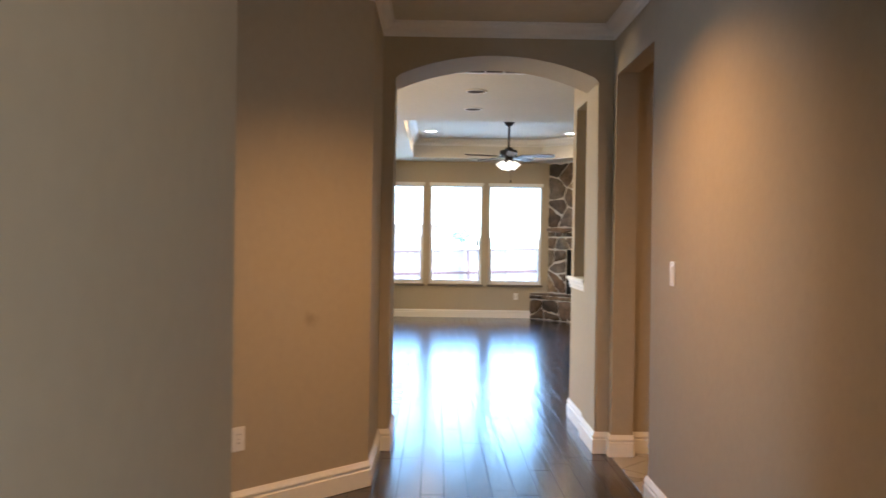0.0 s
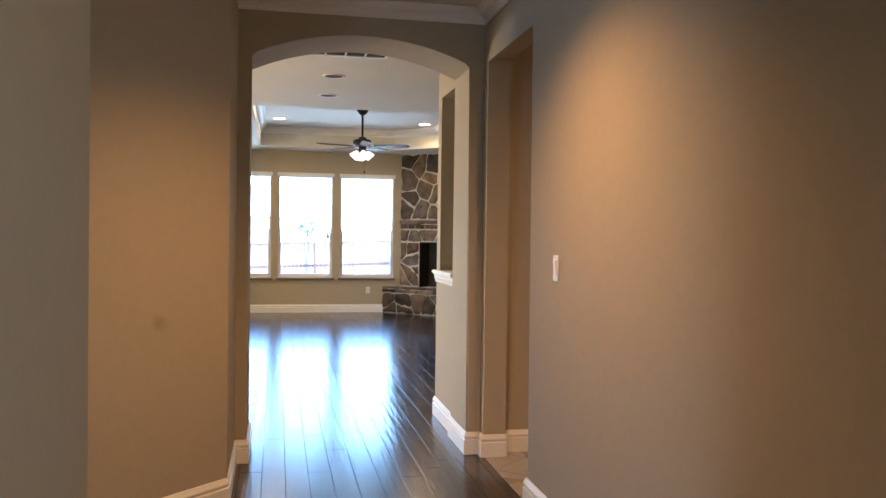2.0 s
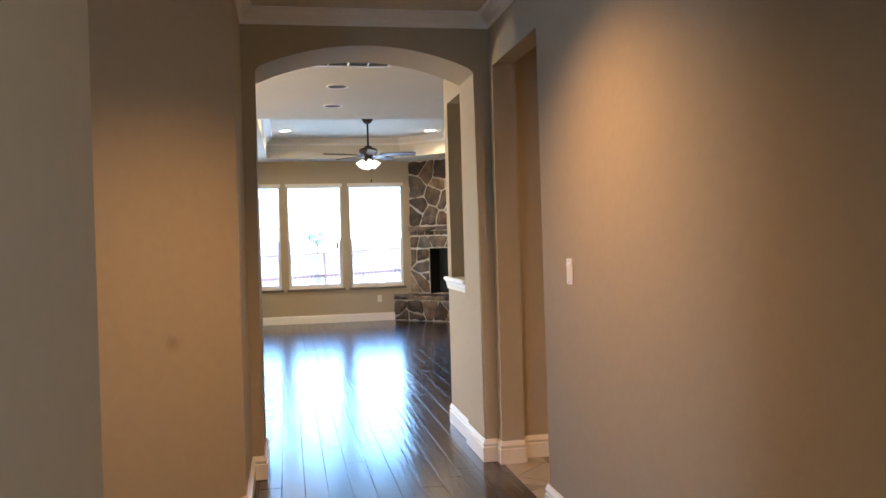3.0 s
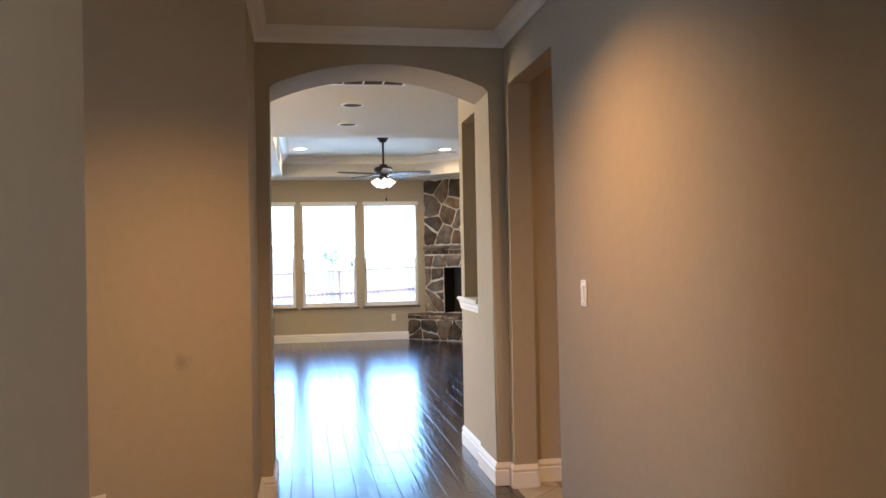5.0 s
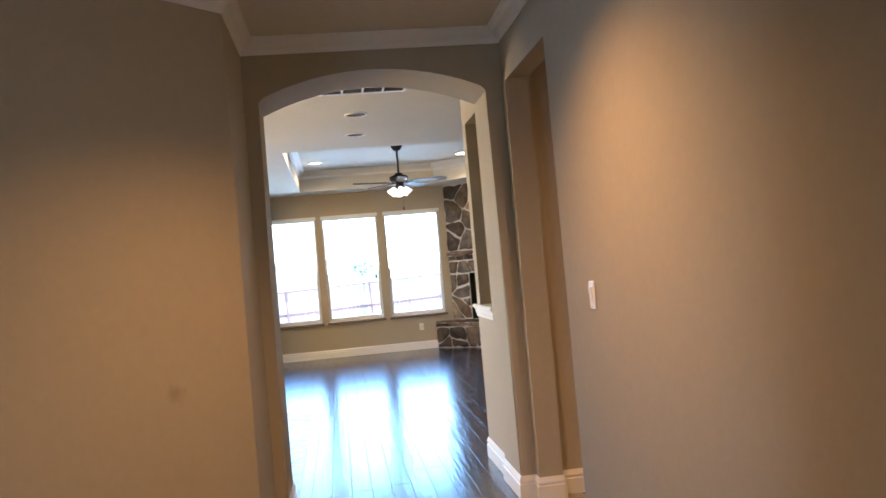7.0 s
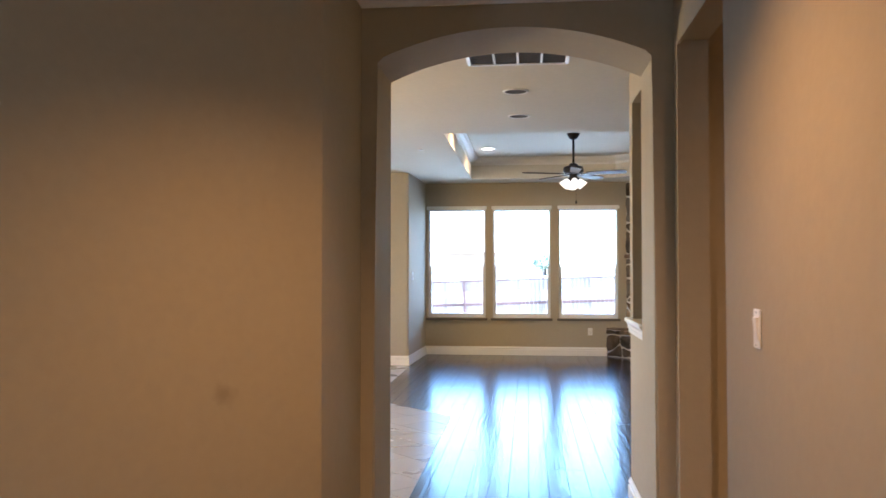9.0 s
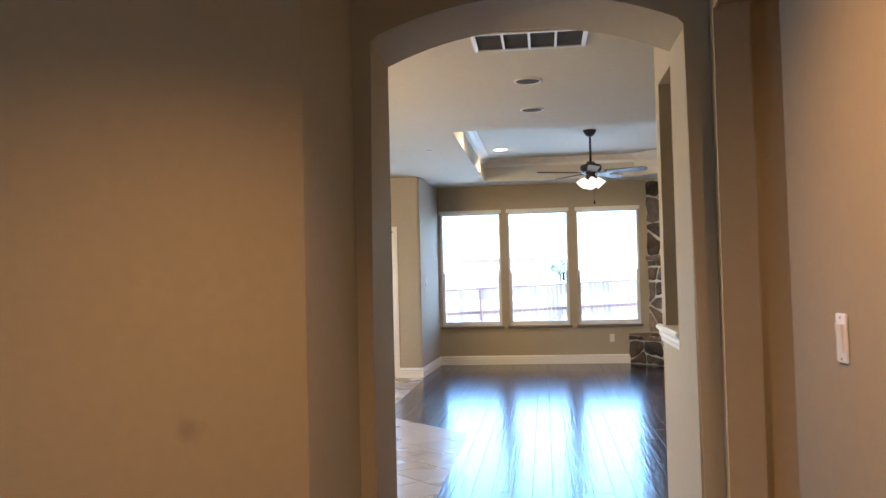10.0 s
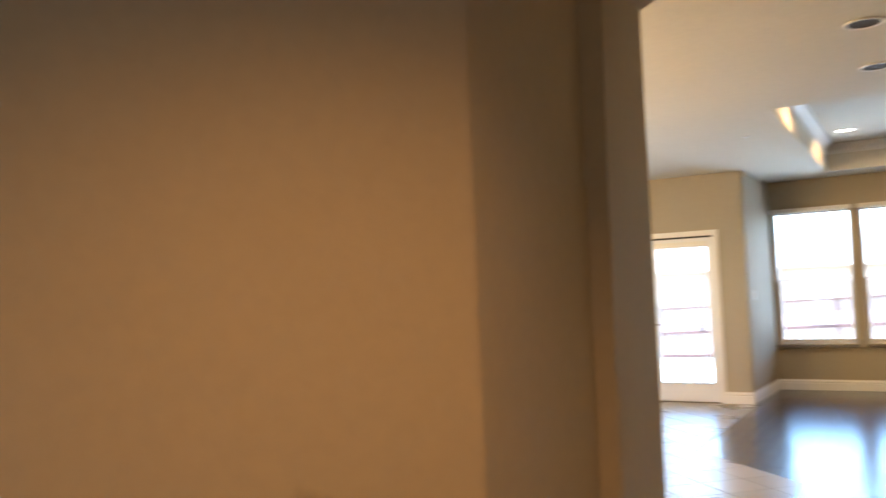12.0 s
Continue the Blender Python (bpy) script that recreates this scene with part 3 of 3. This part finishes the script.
leaf = part("door_leaf", box(DX1 - 0.082, DX1 - 0.004, 8.49, 8.535, 0.012, DZ - 0.006, 0.003), VINYL, door)
part("stile", box(DX0 + 0.004, DX0 + 0.125, 8.49, 8.535, 0.012, DZ - 0.006, 0.003), VINYL, leaf)
part("top_rail", box(DX0 + 0.125, DX1 - 0.082, 8.49, 8.535, 1.90, DZ - 0.006, 0.003), VINYL, leaf)
part("bottom_rail", box(DX0 + 0.125, DX1 - 0.082, 8.49, 8.535, 0.012, 0.225, 0.003), VINYL, leaf)
g = part("pane", box(DX0 + 0.125, DX1 - 0.082, 8.51, 8.516, 0.225, 1.90), GLASS, leaf, "clear glass")
g.visible_shadow = False
part("threshold", box(DX0, DX1, 8.46, 8.60, 0.0, 0.011), NICKEL, door)
lever = part("lever_handle", turned(lathe([(0.03, 0), (0.03, 0.008), (0.012, 0.012), (0.012, 0.05)], 16), pose(DX0 + 0.062, 8.49, 0.94, 90)), NICKEL, door)
part("lever", box(DX0 + 0.055, DX0 + 0.165, 8.432, 8.446, 0.932, 0.948, 0.005), NICKEL, lever)
part("deadbolt", turned(lathe([(0.032, 0), (0.03, 0.012), (0.012, 0.014), (0.010, 0.03)], 16), pose(DX0 + 0.062, 8.49, 1.14, 90)), NICKEL, door)

# black box in place of the shade under the head casing
part("head_shade_strip", box(DX0 + 0.004, DX1 - 0.004, 8.472, 8.489, DZ - 0.022, DZ - 0.001), BLACK, door, "black strip standing in for the shade over the leaf")
blind = thing("door_blind", ((DX0 + DX1) / 2, 8.48, 1.9), "white slatted blind hanging open on the garden door", "blind")
part("headrail", box(DX0 + 0.11, DX1 - 0.065, 8.455, 8.488, 1.865, 1.935, 0.004), WHITE, blind)
me = None
for i in range(40):
    z = 0.25 + i * 0.0408
    if me is None:
        s = part("slat", turned(box(-0.303, 0.303, -0.011, 0.011, -0.0005, 0.0005), pose(0, 0, 0)), WHITE, blind)
        me = s.data
    else:
        s = new("slat", me)
        s.parent = blind
        s.matrix_parent_inverse = blind.matrix_basis.inverted()
    s.location = ((DX0 + 0.125 + DX1 - 0.082) / 2, 8.474, z)
for xx in (DX0 + 0.17, DX1 - 0.13):
    part("ladder_cord", box(xx - 0.001, xx + 0.001, 8.473, 8.475, 0.24, 1.865), WHITE, blind)
smooth(part("cord_tassel", lathe([(0.005, 0.955), (0.015, 0.94), (0.021, 0.86), (0.022, 0.845)], 12, -2.127, 8.447), TASSEL, blind, "grey cord tassel"))
part("lift_cord", box(-2.1285, -2.1255, 8.4455, 8.4485, 0.95, 1.87), WHITE, blind)
part("bottom_bar", box(DX0 + 0.125, DX1 - 0.082, 8.462, 8.486, 0.226, 0.240, 0.003), WHITE, blind)


# ---- stone fireplace across the corner ----
def clip(poly, a, b, c):
    """The part of a polygon where a * x + b * y <= c."""
    out = []
    for i, p in enumerate(poly):
        q = poly[(i + 1) % len(poly)]
        dp, dq = a * p[0] + b * p[1] - c, a * q[0] + b * q[1] - c
        if dp <= 0:
            out.append(p)
        if dp * dq < 0:
            t = dp / (dp - dq)
            out.append((p[0] + t * (q[0] - p[0]), p[1] + t * (q[1] - p[1])))
    return out


def cells(u0, u1, v0, v1, size, rng, flat=1.0):
    """Irregular stones that fill a rectangle, as polygons."""
    seeds = []
    ny = max(1, round((v1 - v0) / (size / flat)))
    for j in range(ny):
        nx = max(1, round((u1 - u0) / size + rng.uniform(-0.45, 0.45)))
        for i in range(nx):
            seeds.append((u0 + (u1 - u0) * (i + 0.5 + rng.uniform(-0.46, 0.46)) / nx, v0 + (v1 - v0) * (j + 0.5 + rng.uniform(-0.46, 0.46)) / ny))
    made = []
    for s in seeds:
        poly = [(u0, v0), (u1, v0), (u1, v1), (u0, v1)]
        for o in seeds:
            if o is s or not poly:
                continue
            a, b = o[0] - s[0], o[1] - s[1]
            poly = clip(poly, a, b, a * (o[0] + s[0]) / 2 + b * (o[1] + s[1]) / 2)
        if len(poly) > 2:
            made.append(poly)
    return made


def stone(poly, gap, depth, rng, m, parent):
    """One rough stone: its outline drawn in by the joint, cut corners, a domed uneven face."""
    cx, cy = sum(p[0] for p in poly) / len(poly), sum(p[1] for p in poly) / len(poly)
    inner = poly
    n = len(poly)
    for i in range(n):
        p, q = poly[i], poly[(i + 1) % n]
        dx, dy = q[0] - p[0], q[1] - p[1]
        k = math.hypot(dx, dy)
        if k < 1e-6:
            continue
        a, b = dy / k, -dx / k
        if a * (cx - p[0]) + b * (cy - p[1]) > 0:
            a, b = -a, -b
        inner = clip(inner, a, b, a * p[0] + b * p[1] - gap * rng.uniform(0.7, 1.3))
        if len(inner) < 3:
            return
    ring = []
    for i, p in enumerate(inner):
        q = inner[(i + 1) % len(inner)]
        w = rng.uniform(0.05, 0.13)
        ring.append((p[0] + (q[0] - p[0]) * w, p[1] + (q[1] - p[1]) * w))
        far = math.hypot(q[0] - p[0], q[1] - p[1])
        for k in ((0.36, 0.66) if far > 0.12 else (0.5,)):
            jx, jy = rng.uniform(-0.06, 0.06) * far, rng.uniform(-0.06, 0.06) * far
            ring.append((p[0] + (q[0] - p[0]) * k + jx, p[1] + (q[1] - p[1]) * k + jy))
        ring.append((p[0] + (q[0] - p[0]) * (1 - w), p[1] + (q[1] - p[1]) * (1 - w)))
    bm = bmesh.new()
    d = depth * rng.uniform(0.75, 1.25)
    levels = []
    for s, z in ((1.0, 0.0), (0.99, d * 0.7), (0.955, d)):
        levels.append([bm.verts.new((cx + (x - cx) * s, z + (rng.uniform(-0.15, 0.15) * d if z else 0), cy + (y - cy) * s)) for x, y in ring])
    for a, b in zip(levels, levels[1:]):
        for i in range(len(a)):
            j = (i + 1) % len(a)
            bm.faces.new((a[i], a[j], b[j], b[i]))
    top = bm.verts.new((cx, d * rng.uniform(0.9, 1.15), cy))
    last = levels[-1]
    for i in range(len(last)):
        bm.faces.new((last[i], last[(i + 1) % len(last)], top))
    smooth(part("stone", turned(bm, m), STONE, parent))


rng = random.Random(11)
fire = thing("fireplace", (2.1, 9.4, 0), "corner fireplace of brown field stone with pale mortar", "fireplace")
F0 = Vector((1.63, 10.0))
# local frame: x along the face, y out into the room, z up
FM = pose(F0.x, F0.y, 0, 0, 0, -45) @ Matrix.Diagonal((1, -1, 1, 1))
FL = 1.725
HT = 0.45
b0, b1, bz = 0.40, 1.32, 1.22
bm = bmesh.new()
box(0.01, b0, -0.30, 0, 0, L - 0.002, 0, bm)
box(b1, FL - 0.01, -0.30, 0, 0, L - 0.002, 0, bm)
box(b0, b1, -0.30, 0, bz, L - 0.002, 0, bm)
box(b0, b1, -0.30, 0, 0, HT, 0, bm)
part("chimney_breast", turned(bm, FM), MORTAR, fire, "pale mortar backing")
bm = bmesh.new()
box(b0 + 0.002, b1 - 0.002, -0.295, -0.28, HT, bz, 0, bm)
box(b0 + 0.002, b0 + 0.012, -0.28, -0.004, HT, bz, 0, bm)
box(b1 - 0.012, b1 - 0.002, -0.28, -0.004, HT, bz, 0, bm)
box(b0 + 0.012, b1 - 0.012, -0.28, -0.004, bz - 0.012, bz - 0.002, 0, bm)
part("firebox", turned(bm, FM), SOOT, fire, "black metal firebox")
for u0, u1, v0, v1, size, flat in ((0.0, FL, 1.60, L - 0.01, 0.31, 1.15), (0.0, FL, 1.22, 1.44, 0.27, 1.3), (0.0, b0, HT + 0.005, 1.22, 0.22, 1.2), (b1, FL, HT + 0.005, 1.22, 0.24, 1.5)):
    for poly in cells(u0, u1, v0, v1, size, rng, flat):
        stone(poly, 0.014, 0.02, rng, FM, fire)
u = 0.0
while u < FL - 0.05:
    w = min(rng.uniform(0.08, 0.2), FL - u)
    stone([(u, 1.44), (u + w, 1.44), (u + w, 1.525), (u, 1.525)], 0.007, 0.016, rng, FM, fire)
    u += w
u = 0.0
while u < FL - 0.05:
    w = min(rng.uniform(0.3, 0.55), FL - u)
    stone([(u, 1.525), (u + w, 1.525), (u + w, 1.60), (u, 1.60)], 0.007, 0.06, rng, FM, fire)
    u += w

hearth = thing("hearth", (1.9, 9.2, 0), "raised stone hearth with a flagstone top before the fireplace", "hearth")
HM = pose(1.33, 10.0, 0, 0, 0, -45) @ Matrix.Diagonal((1, -1, 1, 1))
HL = 2.15
bm = prism([(1.345, 9.998), (1.62, 9.998), (2.848, 8.77), (2.848, 8.50)], 0, HT - 0.03)
part("core", bm, MORTAR, hearth, "pale mortar")
for poly in cells(0.0, HL, 0.0, 0.345, 0.34, rng, 1.9):
    stone(poly, 0.013, 0.022, rng, HM, hearth)
u = 0.0
while u < HL - 0.05:
    w = min(rng.uniform(0.18, 0.4), HL - u)
    stone([(u, 0.345), (u + w, 0.345), (u + w, HT - 0.03), (u, HT - 0.03)], 0.007, 0.03, rng, HM, hearth)
    u += w
TM = HM @ Matrix(((1, 0, 0, 0), (0, 0, 1, 0), (0, 1, 0, HT - 0.03), (0, 0, 0, 1)))
u = 0.0
while u < HL - 0.05:
    w = min(rng.uniform(0.3, 0.5), HL - u)
    stone([(u, -0.20), (u + w, -0.20), (u + w, 0.05), (u, 0.05)], 0.007, 0.026, rng, TM, hearth)
    u += w

# ---- garden ----
fence = thing("fence", (0, 26, -0.9), "long weathered cedar privacy fence across the garden", "fence")
bm0 = box(-0.069, 0.069, -0.009, 0.009, 0, 1.85)
first = None
for i in range(170):
    x = -12.5 + i * 0.145
    if first is None:
        first = part("board", bm0, FENCE, fence)
        s = first
    else:
        s = new("board", first.data)
        s.parent = fence
        s.matrix_parent_inverse = fence.matrix_basis.inverted()
    s.location = (x, 26, -0.9)
for z in (-0.6, 0.15):
    part("rail", box(-12.5, 12.2, 25.95, 25.99, z - 0.045, z + 0.045, 0.005), RAIL, fence)
part("cap", box(-12.5, 12.2, 25.93, 26.05, 0.952, 0.998, 0.005), RAIL, fence)
for i in range(8):
    part("post", box(-11.13 + i * 3.0, -11.06 + i * 3.0, 25.88, 25.949, -0.9, 0.95, 0.004), RAIL, fence)

# the garden rises to the east, and the fence with it
fence.matrix_basis = pose(0, 26, -0.9, 0, -2.0, 0)


def tree(x, y, h, wide, seed):
    r = random.Random(seed)
    t = thing("tree", (x, y, -0.9), "leafy green garden tree behind the fence", "tree")
    smooth(part("trunk", lathe([(0.07, -0.9), (0.05, 0.3), (0.035, h * 0.8), (0.012, h)], 10, x, y), BARK, t))
    for k in range(5):
        a, z = k * 1.3, h * (0.62 + 0.06 * k)
        bm = lathe([(0.02, 0), (0.006, wide * 0.9)], 7)
        part("limb", turned(bm, pose(x, y, z, 0, 55, math.degrees(a))), BARK, t)
    vs, fs = [], []
    for i in range(380):
        a, b, c = r.gauss(0, 1), r.gauss(0, 1), r.gauss(0, 1)
        k = math.sqrt(a * a + b * b + c * c) or 1
        rad = (0.55 + 0.45 * r.random()) * (1 + 0.25 * noise.noise(Vector((a, b, c)) / k * 2.5))
        p = Vector((x + a / k * rad * wide, y + b / k * rad * wide, h * 0.86 + c / k * rad * wide * 0.62))
        e = Euler((r.uniform(0, 6), r.uniform(0, 6), r.uniform(0, 6))).to_matrix()
        n0 = len(vs)
        for q in ((-0.05, 0, 0), (0, 0.03, 0.01), (0.07, 0, 0), (0, -0.03, 0.01)):
            vs.append(p + e @ Vector(q))
        fs.append((n0, n0 + 1, n0 + 2, n0 + 3))
    me = bpy.data.meshes.new("crown")
    me.from_pydata(vs, [], fs)
    me.materials.append(LEAF)
    ob = new("crown", me)
    ob.parent = t
    ob.matrix_parent_inverse = t.matrix_basis.inverted()
    ob["kind"] = "stuff"


tree(0.66, 27.2, 1.85, 0.48, 3)
house = thing("house", (-3, 48, -0.9), "neighbouring brick house with a low shingled roof", "house")
part("wall", box(-14, -0.3, 45, 54, -0.9, 2.3), BRICK, house)
part("roof", prism([(44.4, 2.3), (54.6, 2.3), (49.5, 4.4)], -14.4, 0.1, "x"), ROOF, house)
part("fascia", box(-14.4, 0.1, 44.36, 44.4, 2.25, 2.32), BRICK, house, "dark eaves board")
for k in range(3):
    wx = -9 + 4 * k
    w = part("window", box(wx, wx + 1.1, 44.95, 45.0, 0.2, 1.6, 0.01), VINYL, house)
    part("pane", box(wx + 0.06, wx + 1.04, 44.93, 44.948, 0.26, 1.54), WHITE, w, "pale drawn blind")

# ---- floor pieces ----
EASE = ((0.0, -0.009), (0.0, -0.0013), (0.0003, -0.0004), (0.0009, 0.0))   # eased edge: inset, height


def plank_rings(w, l):
    return [[(i, i, z), (w - i, i, z), (w - i, l - i, z), (i, l - i, z)] for i, z in EASE]


def plank_mesh(w, l):
    bm = bmesh.new()
    rings = [[bm.verts.new(v) for v in ring] for ring in plank_rings(w, l)]
    for a, b in zip(rings, rings[1:]):
        for i in range(4):
            bm.faces.new((a[i], a[(i + 1) % 4], b[(i + 1) % 4], b[i]))
    bm.faces.new(rings[-1])
    return bm


wood = new("floor_planks")
tagged(wood, "glossy dark hand-scraped hardwood plank floor", "floor", "", "structure")
rng = random.Random(5)
PW = 0.127
LENGTHS = (0.36, 0.46, 0.56, 0.71, 0.86, 1.02)
shared = {}
rest = []
count = 0
for c in range(-29, 37):
    x = -1.80 + c * PW
    end = -1.0 if x + PW / 2 < -1.75 else 9.985
    y = -6.99
    while y < end - 0.005:
        l = rng.uniform(0.2, 1.0) if y < -6.98 else rng.choice(LENGTHS)
        if y + l > end - 0.25:
            l = end - y
        xm, ym = x + PW / 2, y + l / 2
        y0 = y
        y += l + 0.0025
        if y0 < 0.8 and xm > 0.85:
            continue
        if ym > 1.3 and xm < -0.75 and xm + y < 3.83:
            continue
        if ym > 1.2 and -1.75 < xm < -1.62:
            continue
        tilt = (rng.uniform(-0.25, 0.25), rng.uniform(-0.5, 0.5))
        if count < 300 and -2.6 < ym < 7.2 and -0.72 < xm < 1.75:
            count += 1
            key = round(l, 3)
            if key not in shared:
                ob = part("plank", plank_mesh(PW - 0.002, l), WOOD)
                shared[key] = ob.data
            else:
                ob = new("plank", shared[key])
            ob.parent = wood
            ob.matrix_basis = pose(x, y0, -0.003 + rng.uniform(-0.0004, 0.0004), tilt[0] * 0.15, tilt[1] * 0.9, 0)
        else:
            rest.append((x, y0, l, tilt))
vs, fs = [], []
for x, y0, l, tilt in rest:
    m = pose(x, y0, -0.003, tilt[0] * 0.15, tilt[1] * 0.9, 0)
    n0 = len(vs)
    for ring in plank_rings(PW - 0.002, l):
        vs.extend(m @ Vector(v) for v in ring)
    for k in (0, 4, 8):
        for i in range(4):
            j = (i + 1) % 4
            fs.append((n0 + k + i, n0 + k + j, n0 + k + 4 + j, n0 + k + 4 + i))
    fs.append((n0 + 12, n0 + 13, n0 + 14, n0 + 15))
me = bpy.data.meshes.new("planks")
me.from_pydata(vs, [], fs)
me.materials.append(WOOD_FAR)
far = new("planks", me)
far.parent = wood
far["kind"] = "stuff"

# tiles laid on the diagonal, flush with the planks
TXE, TDG, TXN = -0.612, 3.95, -1.55
bed = prism([(-5.5, AB), (TXE, AB), (TXE, TDG - TXE), (TXN, TDG - TXN), (TXN, 8.467), (-5.5, 8.467)], -0.011, -0.0015)
tilefloor = setting("floor_tiles", bed, GROUT, "beige ceramic tile floor laid on the diagonal", "floor")
side_bed = setting("floor_side_tiles", box(0.785, 2.7, -2.26, 0.83, -0.011, -0.0015), GROUT, "beige ceramic tile floor of the side room", "floor")


def tiles(parent, x0, x1, y0, y1, regions, start, size=0.335, gap=0.004):
    k = math.sqrt(0.5)
    n = 0
    for i in range(-60, 60):
        for j in range(-60, 60):
            cx, cy = start[0] + (i - j) * size * k, start[1] + (i + j) * size * k
            if not (x0 - size < cx < x1 + size and y0 - size < cy < y1 + size):
                continue
            for region in regions:
                d = size * k - gap * 0.7
                poly = [(cx + d, cy), (cx, cy + d), (cx - d, cy), (cx, cy - d)]
                for a, b, c in region:
                    poly = clip(poly, a, b, c)
                    if len(poly) < 3:
                        break
                if len(poly) < 3:
                    continue
                bm = bmesh.new()
                ox, oy = sum(p[0] for p in poly) / len(poly), sum(p[1] for p in poly) / len(poly)
                rings = [[bm.verts.new((ox + (px - ox) * s, oy + (py - oy) * s, z)) for px, py in poly] for s, z in ((1, -0.0014), (1, 0.0002), (0.985, 0.0012))]
                for a, b in zip(rings, rings[1:]):
                    for q in range(len(poly)):
                        r = (q + 1) % len(poly)
                        bm.faces.new((a[q], a[r], b[r], b[q]))
                bm.faces.new(rings[-1])
                part("tile", bm, TILE, parent)
                n += 1


tiles(tilefloor, -3.4, TXE, AB, 8.467, [[(1, 0, TXE), (1, 1, TDG), (0, -1, -AB), (0, 1, TDG - TXN)], [(1, 0, TXN), (0, -1, -(TDG - TXN)), (0, 1, 8.45)]], (-3.38, 1.49))
tiles(side_bed, 0.785, 2.7, -2.26, 0.83, [[(-1, 0, -0.785), (1, 0, 2.69), (0, 1, 0.825), (0, -1, 2.25)]], (0.785, -1.2))
